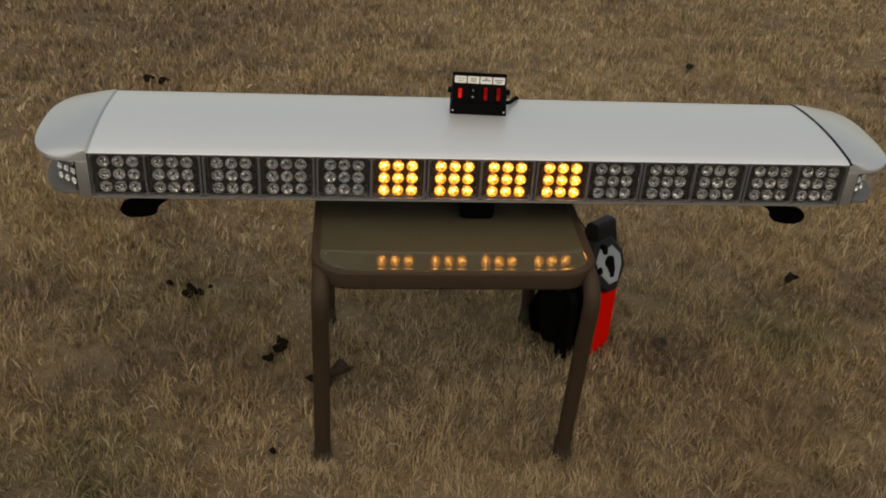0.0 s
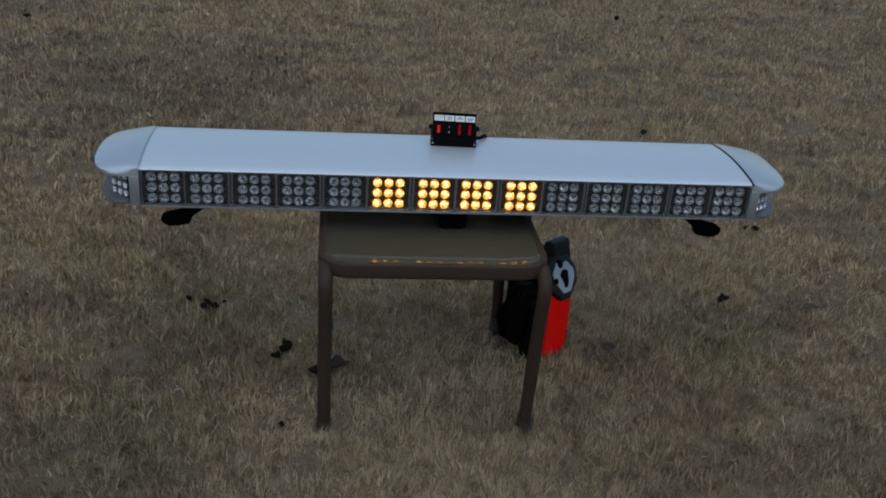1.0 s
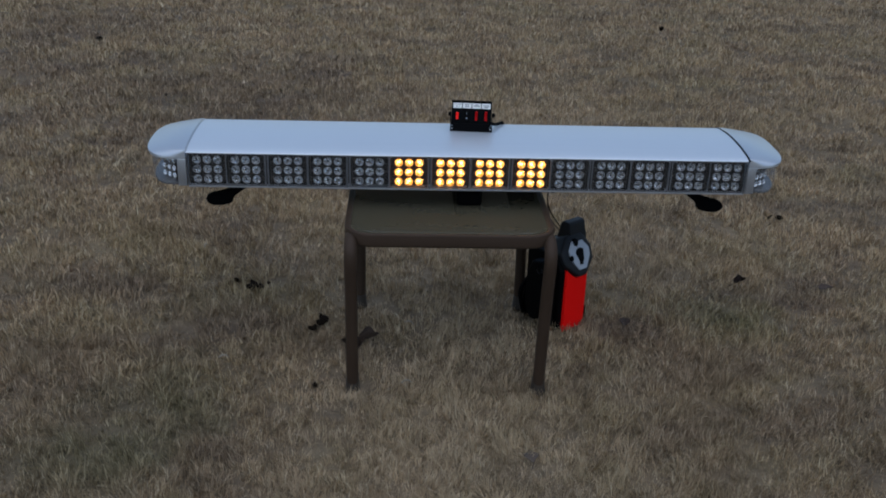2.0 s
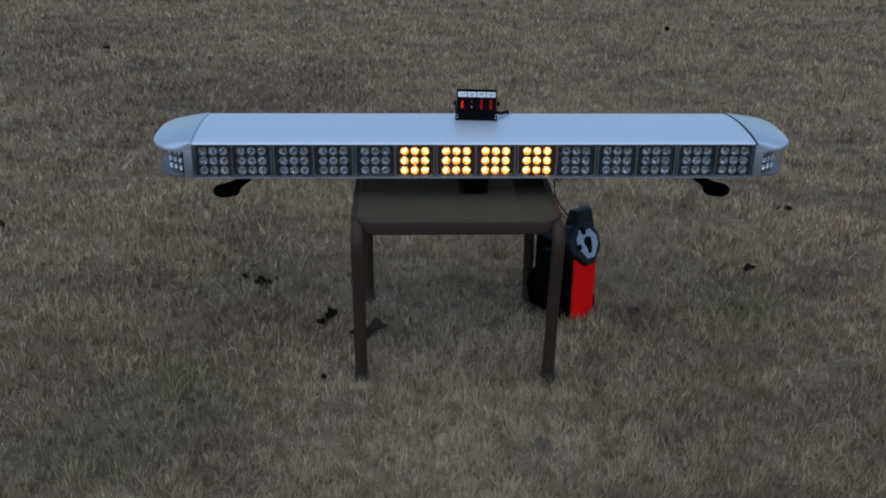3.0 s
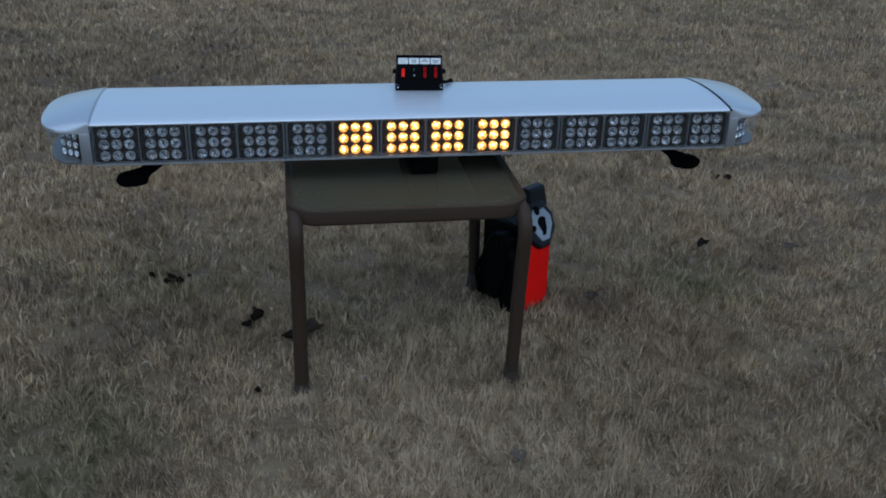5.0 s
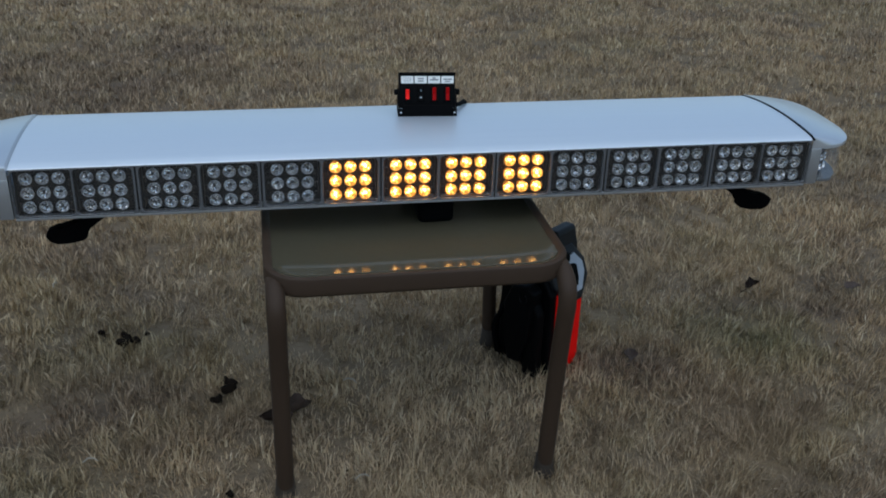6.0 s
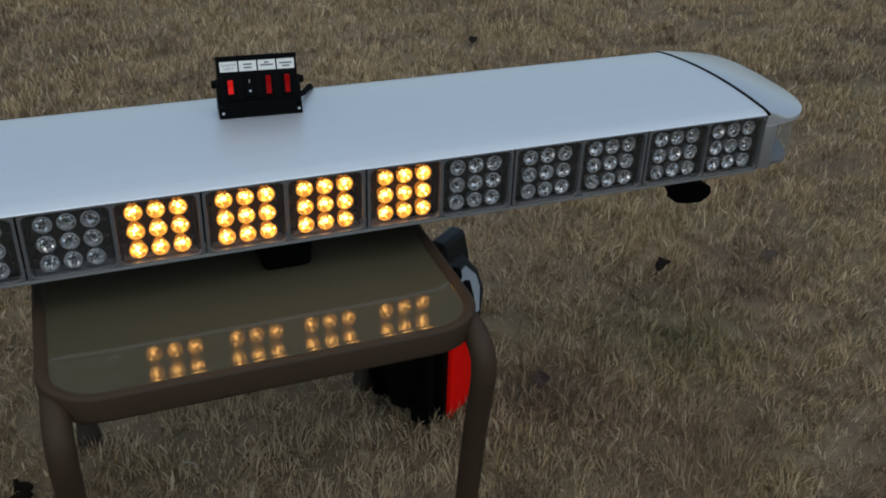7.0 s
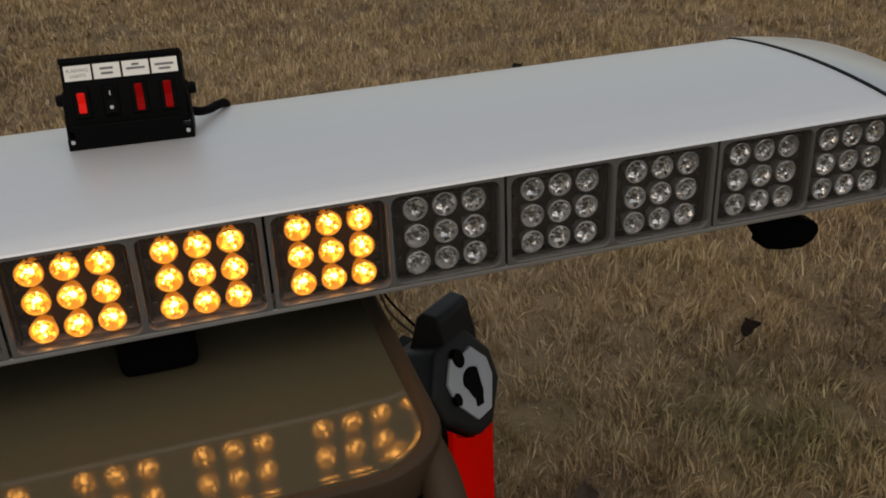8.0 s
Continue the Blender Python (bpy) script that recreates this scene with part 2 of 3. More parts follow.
def smooth_path(points, steps=8):
    pts = [Vector(p) for p in points]
    pts = [2 * pts[0] - pts[1]] + pts + [2 * pts[-1] - pts[-2]]
    out = []
    for a, b, c, d in zip(pts, pts[1:], pts[2:], pts[3:]):
        for i in range(steps):
            t = i / steps
            out.append(0.5 * (2 * b + (c - a) * t + (2 * a - 5 * b + 4 * c - d) * t * t + (3 * b - a - 3 * c + d) * t ** 3))
    return out + [pts[-2]]


def rrect(x0, x1, y0, y1, r, n=6):
    """A rounded rectangle, anticlockwise, with outward normals."""
    out = []
    for cx, cy, a in ((x1 - r, y1 - r, 0), (x0 + r, y1 - r, 90), (x0 + r, y0 + r, 180), (x1 - r, y0 + r, 270)):
        for i in range(n + 1):
            t = radians(a + 90 * i / n)
            out.append((cx + r * math.cos(t), cy + r * math.sin(t), math.cos(t), math.sin(t)))
    return out


def lathe(profile, n=16, bm=None, m=Matrix()):
    """Turned about the y axis: (radius, y) pairs from the outside in."""
    bm = bm or bmesh.new()
    rows = []
    for r, y in profile:
        if r < 1e-6:
            rows.append([bm.verts.new(m @ Vector((0, y, 0)))])
        else:
            rows.append([bm.verts.new(m @ Vector((r * math.cos(2 * math.pi * i / n), y, r * math.sin(2 * math.pi * i / n)))) for i in range(n)])
    faces = []
    for a, b in zip(rows, rows[1:]):
        for i in range(n):
            j = (i + 1) % n
            quad = [a[i], a[j], b[j], b[i]] if len(a) > 1 and len(b) > 1 else ([a[i], a[j], b[0]] if len(a) > 1 else [a[0], b[j], b[i]])
            faces.append(bm.faces.new(quad))
    return bm, faces


# ---- ground ----
def value_noise(x, y, cell, seed):
    gx, gy = x / cell, y / cell
    ix, iy = np.floor(gx).astype(np.int64), np.floor(gy).astype(np.int64)
    fx, fy = gx - ix, gy - iy
    fx, fy = fx * fx * (3 - 2 * fx), fy * fy * (3 - 2 * fy)

    def h(a, b):
        k = (a * 374761393 + b * 668265263 + seed * 974634777) & 0x7FFFFFFF
        k = ((k ^ (k >> 13)) * 1274126177) & 0x7FFFFFFF
        return ((k ^ (k >> 16)) & 0xFFFF) / 65535.0
    return (h(ix, iy) * (1 - fx) + h(ix + 1, iy) * fx) * (1 - fy) + (h(ix, iy + 1) * (1 - fx) + h(ix + 1, iy + 1) * fx) * fy


def ground_height(x, y):
    far = np.clip((np.hypot(x, y - 0.5) - 1.2) / 3.0, 0, 1)
    return -0.004 + (value_noise(x, y, 0.35, 5) - 0.5) * 0.012 * (0.3 + far) + (value_noise(x, y, 1.6, 9) - 0.5) * 0.05 * far + (value_noise(x, y, 30, 3) - 0.5) * 1.2 * np.clip((np.hypot(x, y) - 14) / 60, 0, 1)


def raw_mesh(name, co, faces_flat, size, mat):
    me = bpy.data.meshes.new(name)
    me.vertices.add(len(co))
    me.vertices.foreach_set("co", np.asarray(co, dtype=np.float32).ravel())
    me.loops.add(len(faces_flat))
    me.loops.foreach_set("vertex_index", np.asarray(faces_flat, dtype=np.int32))
    count = len(faces_flat) // size
    me.polygons.add(count)
    me.polygons.foreach_set("loop_start", np.arange(count, dtype=np.int32) * size)
    me.update(calc_edges=True)
    me.materials.append(mat)
    return me


def ground_sheet():
    s = np.linspace(-1, 1, 241)
    axis = np.sign(s) * (3.2 * np.abs(s) + 350 * np.abs(s) ** 6)
    x, y = np.meshgrid(axis, axis + 0.5, indexing="ij")
    co = np.stack([x, y, ground_height(x, y)], -1).reshape(-1, 3)
    n = len(s)
    i = (np.arange(n - 1)[:, None] * n + np.arange(n - 1)[None, :]).ravel()
    me = raw_mesh("ground", co, np.stack([i, i + n, i + n + 1, i + 1], -1).ravel(), 4, lawn("lawn_soil", False))
    me.polygons.foreach_set("use_smooth", [True] * len(me.polygons))
    return tagged(new("ground", me), "thin dry soil under a dormant straw-coloured lawn", "ground", kind="structure")


GRASS = lawn("dry_grass_blades", True)


def grass(name, count, length, width, label, seed=1):
    """Mown dry blades, leaning in tufts: a fan of the plan, densest round the table."""
    rng = np.random.default_rng(seed)
    r = (0.75 ** 0.4 + rng.uniform(0, 1, count) * (16 ** 0.4 - 0.75 ** 0.4)) ** 2.5
    rest = rng.uniform(0, 1, count) < 0.20  # the thinner, coarser lawn all round
    a = radians(4) + rng.uniform(-1, 1, count) * radians(46) + rng.normal(0, 0.035, count)
    a = np.where(rest, rng.uniform(0, 2 * math.pi, count), a)
    r = np.where(rest & (r < 1.6), 6.0 * np.sqrt(rng.uniform(0, 1, count)), r)
    x, y = -0.1 + r * np.sin(a), -1.7 + r * np.cos(a)
    cell = 0.030 * (1 + 0.12 * r)
    thick = 0.76 * value_noise(x / cell, y / cell, 1.0, 21) + 0.24 * value_noise(x, y, 0.16, 22)
    keep = thick + rng.uniform(-0.24, 0.24, count) > 0.31
    x, y, thick, r, rest = x[keep], y[keep], thick[keep], r[keep], rest[keep]
    k = len(x)
    tuft = value_noise(x, y, 0.045, 31) * 4 * math.pi + value_noise(x, y, 0.5, 32) * 2 * math.pi
    az = tuft + rng.normal(0, 0.9, k)
    lean = np.clip(rng.normal(0.52, 0.33, k), 0.03, 1.45)
    ln = length * (1 + 0.05 * r) * (0.35 + 1.25 * thick) * rng.uniform(0.5, 1.25, k)
    wd = width * (0.35 + 0.38 * r) * np.where(rest & (np.abs(a[keep] - radians(4)) > radians(48)), 2.4, 1.0) * rng.uniform(0.6, 1.3, k)
    dx, dy = np.cos(az), np.sin(az)
    turn = rng.uniform(0, 2 * math.pi, k)
    wx, wy = np.cos(turn) * wd / 2, np.sin(turn) * wd / 2
    z0 = ground_height(x, y) - 0.002

    def at(f, bend):
        a = lean * bend
        return x + dx * np.sin(a) * ln * f, y + dy * np.sin(a) * ln * f, z0 + np.cos(a) * ln * f
    mx, my, mz = at(0.55, 0.75)
    tx, ty, tz = at(1.0, 1.0)
    co = np.stack([np.stack(p, -1) for p in ((x - wx, y - wy, z0), (x + wx, y + wy, z0), (mx + wx * 0.8, my + wy * 0.8, mz), (mx - wx * 0.8, my - wy * 0.8, mz), (tx, ty, tz))], 1).reshape(-1, 3)
    b = np.arange(k) * 5
    tris = np.stack([b, b + 1, b + 2, b, b + 2, b + 3, b + 3, b + 2, b + 4], -1).ravel()
    return tagged(new(name, raw_mesh(name, co, tris, 3, GRASS)), label, "grass", kind="stuff")


ground_sheet()
grass("grass", 1200000, 0.0265, 0.0020, "mown dormant lawn, straw with faded green and grey-brown patches")


# ---- light bar ----
P = 0.0977              # one lamp module's width
HALF = 0.6770           # from the middle to an end cap's seam, at the front
FLARE = 0.0115          # the seams run outwards this much to the back
Z0, Z1 = 0.486, 0.5725   # lens, bottom and top
DEEP = 0.30
INWARD = 0.0014         # the two modules of a panel sit this much nearer each other


def roof_z(y):
    return 0.5732 - 0.0107 * y / DEEP + 0.0105 * (1 - ((y - DEEP / 2) / (DEEP / 2)) ** 2)


def roof_section(grow=0.0):
    ys = [-0.003 - grow + (DEEP + 0.006 + 2 * grow) * i / 28 for i in range(29)]
    top = [(y, roof_z(min(max(y, 0), DEEP)) + grow) for y in ys]
    top[0], top[-1] = (top[0][0] + 0.001, top[0][1] - 0.002), (top[-1][0] - 0.001, top[-1][1] - 0.002)
    low = [(y, z - 0.004) for y, z in top[1:-1]]
    return top + [(ys[-1], 0.5605), (ys[-1] - 0.004, 0.5605)] + low[::-1] + [(ys[0] + 0.004, 0.5696), (ys[0], 0.5696)]


def flared(bm):
    """Leans the ends of the bar outwards towards its back."""
    for v in bm.verts:
        if abs(v.co.x) > HALF - 0.02:
            v.co.x += math.copysign(FLARE * min(max(v.co.y / DEEP, 0.0), 1.0), v.co.x)
    return bm


def along_x(u, v, w):
    return Vector((w, u, v))


def led_mesh(name, rim, cup, eye, r=0.0105):
    k = r / 0.0096
    bm, faces = lathe([(0.0062 * k, 0.013 * k), (0.0093 * k, 0.002), (0.0096 * k, 0), (0.0088 * k, -0.0006), (0.0078 * k, 0.0014 * k), (0.0062 * k, 0.0042 * k), (0.0046 * k, 0.0052 * k), (0.0034 * k, 0.0036 * k), (0.0020 * k, 0.0030 * k), (0, 0.0028 * k)], 20)
    rng = random.Random(7)
    for v in bm.verts:  # moulded facets that break up the gloss
        r_now = (v.co.x ** 2 + v.co.z ** 2) ** 0.5 / k
        if r_now < 0.0080:
            v.co += Vector((rng.uniform(-1, 1) * 0.0004, rng.uniform(-1, 1) * 0.0015, rng.uniform(-1, 1) * 0.0004)) * k
    for f in faces:
        r_now = max((v.co.x ** 2 + v.co.z ** 2) ** 0.5 for v in f.verts) / k
        # Random cup facets borrow rim or centre material: glints and reflections painted in.
        f.material_index = 2 if r_now < 0.0036 else (rng.choice((0, 0, 1, 1, 1, 1, 2)) if r_now < 0.0082 else 0)
    return linked(name, bm, [rim, cup, eye], 12)


def cell_middle(c, side):
    """Where a module's window sits; the outermost ones are drawn in by the end caps."""
    return min(max(c - side * INWARD, -HALF + 0.0470), HALF - 0.0470)


def cell_frame(cx):
    """The moulded border of one module's window in a lens panel."""
    hole = rrect(cx - 0.0458, cx + 0.0458, Z0 + 0.0026, Z1 - 0.0060, 0.008)
    wide = rrect(cx - 0.0446, cx + 0.0446, Z0 + 0.0036, Z1 - 0.0072, 0.007)
    return hole, wide


def lens_panel(bar, cx):
    bm = bmesh.new()
    for side in (-1, 1):
        c = cx + side * P / 2
        edge = 0.0012
        lo, hi = max(c - P / 2 + (edge if side < 0 else 0), -HALF), min(c + P / 2 - (edge if side > 0 else 0), HALF)
        out = rrect(lo, hi, Z0 + 0.001, Z1 - 0.003, 0.0004)
        hole, wide = cell_frame(cell_middle(c, side))
        rows = [[bm.verts.new((p[0], y, p[1])) for p in loop] for loop, y in ((out, 0.006), (out, -0.0012), (hole, -0.0018), (wide, 0.0006), (wide, 0.0060))]
        n = len(out)
        for a, b in zip(rows, rows[1:]):
            for i in range(n):
                bm.faces.new((a[i], a[(i + 1) % n], b[(i + 1) % n], b[i]))
    panel = part("lens_panel", bm, LENS_FRAME, bar, "smoky clear plastic border round two windows", 25)
    for side in (-1, 1):
        c = cell_middle(cx + side * P / 2, side)
        pane = part("pane", rings(bmesh.new(), [[(p[0], y, p[1]) for p in rrect(c - 0.0445, c + 0.0445, Z0 + 0.0037, Z1 - 0.0073, 0.007)] for y in (-0.0004, 0.0008)]), PANE, panel, "clear window")
        pane.visible_shadow = False
    return panel


def module_board(cx):
    """Dark carrier with clips at its sides and a fin row along its top."""
    bm = block(cx - 0.0430, cx + 0.0430, 0.0185, 0.022, Z0 + 0.004, Z1 - 0.007, 0.001, 1)
    for s in (-1, 1):
        block(cx + s * 0.0425 - 0.0008, cx + s * 0.0425 + 0.0008, 0.006, 0.0185, Z0 + 0.006, Z1 - 0.009, 0.0006, 1, bm)
        for z in (Z0 + 0.012, Z0 + 0.030, Z0 + 0.049):
            block(cx + s * 0.0388 - 0.0022, cx + s * 0.0388 + 0.0022, 0.010, 0.0185, z, z + 0.009, 0.0008, 1, bm)
    for i in range(7):
        x = cx - 0.036 + 0.012 * i
        block(x - 0.0008, x + 0.0008, 0.006, 0.0185, Z1 - 0.0135, Z1 - 0.008, 0, 1, bm)
    block(cx - 0.038, cx + 0.038, 0.005, 0.007, Z1 - 0.0140, Z1 - 0.0128, 0, 1, bm)
    return bm


def cap_reach(y, back=1.5):
    v = abs(y - DEEP / 2) / (DEEP / 2)
    full = 2.9 if y < DEEP / 2 else back
    return 0.108 * max(0.0, 1 - v ** full) ** (1 / full)


CAP_Y = [DEEP / 2 * (1 - math.cos(math.pi * i / 40)) for i in range(41)]


def cap_outline(back, inset=0.0):
    return [(HALF + 0.003 + max(0.0, cap_reach(y, back) - inset), min(max(y, inset), DEEP - inset)) for y in CAP_Y]


def end_cap(bar, s):
    """A domed silver cap, its grey post, the clear corner wall and the lamps behind it."""
    bm = bmesh.new()
    steps = 12
    back = 3.2 if s > 0 else 2.6
    grid = []
    for i in range(steps + 1):
        u = math.sin(math.pi / 2 * i / steps)
        grid.append([bm.verts.new((s * (HALF + 0.003 + cap_reach(y, back) * u), y, roof_z(y) + 0.0012 - (roof_z(y) - 0.5565) * u ** 1.6)) for y in CAP_Y])
    low = [[bm.verts.new((s * (HALF + 0.003 + max(0.0, cap_reach(y, back) - d)), min(max(y, d), DEEP - d), z)) for y in CAP_Y] for d, z in ((0.0, 0.5515), (0.004, 0.5505), (0.006, 0.5525))]
    rows = grid + low
    for a, b in zip(rows, rows[1:]):
        for i in range(len(CAP_Y) - 1):
            try:
                bm.faces.new((a[i], a[i + 1], b[i + 1], b[i]))
            except ValueError:
                pass
    bmesh.ops.remove_doubles(bm, verts=bm.verts, dist=1e-5)
    cap = part("end_cap", flared(bm), SILVER, bar, "domed silver plastic end cap", 45)
    a, b = sorted((s * (HALF + 0.002), s * (HALF + 0.024)))
    part("post", block(a, b, -0.001, 0.022, Z0 - 0.001, 0.553, 0.003), RAIL, cap, "grey post beside the corner window")
    wall = [(s * x, y) for x, y in cap_outline(back, 0.007) if x > HALF + 0.022 or y > 0.2]
    corner = part("corner_lens", flared(rings(bmesh.new(), [[(x, y, z) for x, y in wall] for z in (0.5515, 0.520, 0.4885)], close=False, caps=False)), CORNER, cap, "clear plastic corner window")
    corner.visible_shadow = False
    base = [(s * x, y) for x, y in cap_outline(back, 0.012)] + [(s * HALF, DEEP - 0.004), (s * HALF, 0.004)]
    part("cap_floor", flared(prism(base, lambda u, v, w: Vector((u, v, w)), 0.484, 0.489)), LENS_FRAME, cap)
    turn = Matrix.Translation((s * (HALF + 0.052), 0.040, (Z0 + 0.552) / 2)) @ Matrix.Rotation(radians(38 * s), 4, "Z")
    board = block(-0.029, 0.029, 0.006, 0.009, -0.030, 0.030, 0.001, 1)
    bmesh.ops.transform(board, matrix=turn, verts=board.verts)
    part("corner_board", board, BOARD, cap)
    for i in range(3):
        for j in range(3):
            led = part("led", LED_SMALL, None, cap)
            led.matrix_local = turn @ Matrix.Translation(((i - 1) * 0.0175, 0, (j - 1) * 0.0185))
    return cap


def side_foot(bar, s):
    """A bracket that runs out and down to a rubber pad."""
    prof = [(0.506, 0.488), (0.548, 0.488), (0.598, 0.449), (0.630, 0.446), (0.646, 0.440), (0.650, 0.430), (0.644, 0.420), (0.632, 0.4145), (0.610, 0.4155), (0.590, 0.420), (0.583, 0.425), (0.587, 0.436), (0.576, 0.443), (0.548, 0.464)]
    return part("mounting_foot", prism([(s * x, z) for x, z in prof], lambda u, v, w: Vector((u, w, v)), 0.050, 0.072, 0.004, 3), RUBBER, bar, "black rubber-padded mounting foot")


LED_OFF, LED_ON, LED_SMALL = led_mesh("led", RIM_OFF, CUP, EYE_OFF), led_mesh("led", RIM_ON, CUP_ON, EYE_ON), led_mesh("led", CUP, CUP, EYE_OFF, 0.0068)


def light_bar():
    bar = thing("light_bar", Matrix(), "long silver amber warning light bar resting on a brown side table", "light bar")
    part("roof", flared(prism(roof_section(), along_x, -HALF, HALF)), ROOF, bar, "brushed pale aluminium roof", 30)
    for s in (-1, 1):
        a, b = sorted((s * (HALF - 0.0005), s * (HALF + 0.0042)))
        part("seal", flared(prism(roof_section(0.0012), along_x, a, b)), BLACK if s > 0 else RAIL, bar, "thin black seam" if s > 0 else "thin grey seam")
        end_cap(bar, s)
        side_foot(bar, s)
    part("front_rail", block(-HALF, HALF, -0.0012, 0.014, 0.4826, Z0 + 0.0015, 0.0012), RAIL, bar, "thin grey aluminium edge under the lenses")
    part("floor_plate", block(-0.300, 0.120, 0.014, DEEP - 0.002, 0.4825, 0.4875, 0.001), UNDERSIDE, bar, "bare aluminium underside")
    # Unseen black ends, added to darken the sides of the tabletop's reflection.
    for s in (-1, 1):
        a, b = ((-HALF, -0.301), (0.121, HALF))[s > 0]
        part("dark_floor_plate", block(a, b, 0.014, DEEP - 0.002, 0.4830, 0.4875, 0.001), BLACK, bar, "black underside end, added to darken the tabletop's reflection")
    part("back_wall", block(-HALF, HALF, DEEP - 0.008, DEEP - 0.002, 0.4875, 0.5605, 0.001), LENS_FRAME, bar)
    part("inner_wall", block(-HALF, HALF, 0.026, 0.030, 0.4875, 0.5665, 0), BOARD, bar)
    part("centre_foot", block(-0.029, 0.034, 0.024, 0.240, 0.4322, 0.486, 0.011, 4), RUBBER, bar, "black block foot standing on the table")
    for i in range(7):
        lens_panel(bar, (2 * i - 6) * P)
    for i in range(14):
        cx = cell_middle((i - 6.5) * P, 1 if i % 2 else -1)
        lit = 5 <= i <= 8
        module = part("led_module", module_board(cx), BOARD, bar, "nine lit amber lamps" if lit else "nine unlit clear lamps")
        for a in range(3):
            for b in range(3):
                led = part("led", LED_ON if lit else LED_OFF, None, module)
                led.matrix_local = Matrix.Translation((cx + (a - 1) * 0.0246, 0.0042, (Z0 + Z1) / 2 - 0.0026 + (b - 1) * 0.0242)) @ Matrix.Rotation(radians(47 * a + 31 * b + 17 * i), 4, "Y")
    return bar


light_bar()


# ---- control box on the roof ----
def control_box():
    m = pose(0.0120, 0.200, 0.5765, 0, 0, -4.5)
    box = thing("switch_box", m, "small black switch box with three red rockers on the light bar", "control box")
    tilt = Matrix.Translation((0, -0.001, 0.010)) @ Matrix.Rotation(radians(-19), 4, "X")
    body = block(-0.051, 0.051, -0.017, 0.022, 0.0, 0.062, 0.002)
    bmesh.ops.transform(body, matrix=tilt, verts=body.verts)
    shell = part("body", body, BLACK, box, "matt black sheet housing tilted back on its bracket")
    lip = block(-0.0515, 0.0515, -0.0185, 0.024, 0.0585, 0.0635, 0.001, 1)
    bmesh.ops.transform(lip, matrix=tilt, verts=lip.verts)
    part("lid_edge", lip, BLACK, box)
    bracket = block(-0.0535, 0.0535, -0.021, 0.024, -0.002, 0.0015, 0.0006, 1)
    block(-0.0460, 0.0460, -0.022, -0.0195, -0.002, 0.0215, 0.0006, 1, bracket)
    block(-0.0535, 0.0535, -0.0218, -0.0197, -0.002, 0.0110, 0.0006, 1, bracket)
    for s in (-1, 1):
        prof = [(-0.020, 0.0), (0.022, 0.0), (0.012, 0.040), (0.004, 0.046), (-0.002, 0.040)]
        a, b = sorted((s * 0.0520, s * 0.0540))
        rings(bracket, [[(w, u, v) for u, v in prof] for w in (a, b)])
    part("bracket", bracket, BLACK, box, "black U-shaped bracket")
    for s in (-1, 1):
        knob, _ = lathe([(0, 0.006), (0.0045, 0.006), (0.0055, 0.004), (0.0055, 0.0), (0, 0.0)], 14, m=Matrix.Translation((s * 0.054, 0.006, 0.038)) @ Matrix.Rotation(radians(-90 * s), 4, "Z"))
        part("knob", knob, BLACK, box)

    for s in (-1, 1):
        screw, _ = lathe([(0.0019, -0.0216), (0.0019, -0.0224), (0.0012, -0.0228), (0, -0.0228)], 12, m=Matrix.Translation((s * 0.0490, 0, 0.0078)))
        part("screw", screw, STEEL, box, "small bright screw head")

    def on_face(ob):
        ob.matrix_local = tilt
        return ob
    for i in range(4):
        cx = -0.0366 + 0.0244 * i
        tag = on_face(part("label_card", block(cx - 0.0112, cx + 0.0112, -0.0180, -0.0170, 0.0435, 0.0565, 0), PAPER, shell, "white printed label"))
        if i == 0:
            for row, word in enumerate(("FLASHING", "LIGHTS")):
                cu = bpy.data.curves.new("lettering", "FONT")
                cu.body, cu.size, cu.align_x, cu.extrude = word, 0.0041, "CENTER", 0.00008
                cu.materials.append(INK)
                ob = new("lettering", cu)
                ob.parent = tag
                ob.matrix_local = Matrix.Translation((cx, -0.0181, 0.0508 - 0.0046 * row)) @ Matrix.Rotation(radians(90), 4, "X")
        else:
            for row, (w, z) in enumerate((((0.011, 0.0520), (0.010, 0.0478)), ((0.006, 0.0530), (0.016, 0.0498)), ((0.016, 0.0510), (0.010, 0.0472)))[i - 1]):
                bar = part("printed_line", block(cx - w / 2, cx + w / 2, -0.01825, -0.0180, z - 0.0010, z + 0.0010), INK, tag)
        bezel = on_face(part("switch", block(cx - 0.0072, cx + 0.0072, -0.0184, -0.0165, 0.0105, 0.0385, 0.001, 1), BLACK, shell))
        if i != 1:
            prof = [(-0.0178, 0.0125), (-0.0205, 0.0130), (-0.0188, 0.0245), (-0.0235, 0.0355), (-0.0178, 0.0365)]
            if i == 0:
                prof = [(u, 0.0150 + (v - 0.0125) * 0.75) for u, v in prof]
            part("rocker", prism(prof, along_x, cx - 0.0032, cx + 0.0032, 0.0006, 1), ROCKER_LIT if i == 0 else ROCKER, bezel, "glowing red rocker" if i == 0 else "red rocker")
        else:
            prof = [(-0.0178, 0.0125), (-0.0215, 0.0130), (-0.0195, 0.0245), (-0.0215, 0.0355), (-0.0178, 0.0365)]
            part("rocker", prism(prof, along_x, cx - 0.0042, cx + 0.0042, 0.0006, 1), BLACK, bezel, "black momentary rocker")
            dot, _ = lathe([(0.0017, -0.0200), (0.0017, -0.0216), (0.0010, -0.0220), (0, -0.0220)], 12, m=Matrix.Translation((cx, 0, 0.0180)))
            part("dot", dot, PLATE, bezel, "pale grey dot")
            dash = block(cx - 0.0005, cx + 0.0005, -0.0211, -0.0200, 0.0285, 0.0325)
            part("dash", dash, PLATE, bezel)
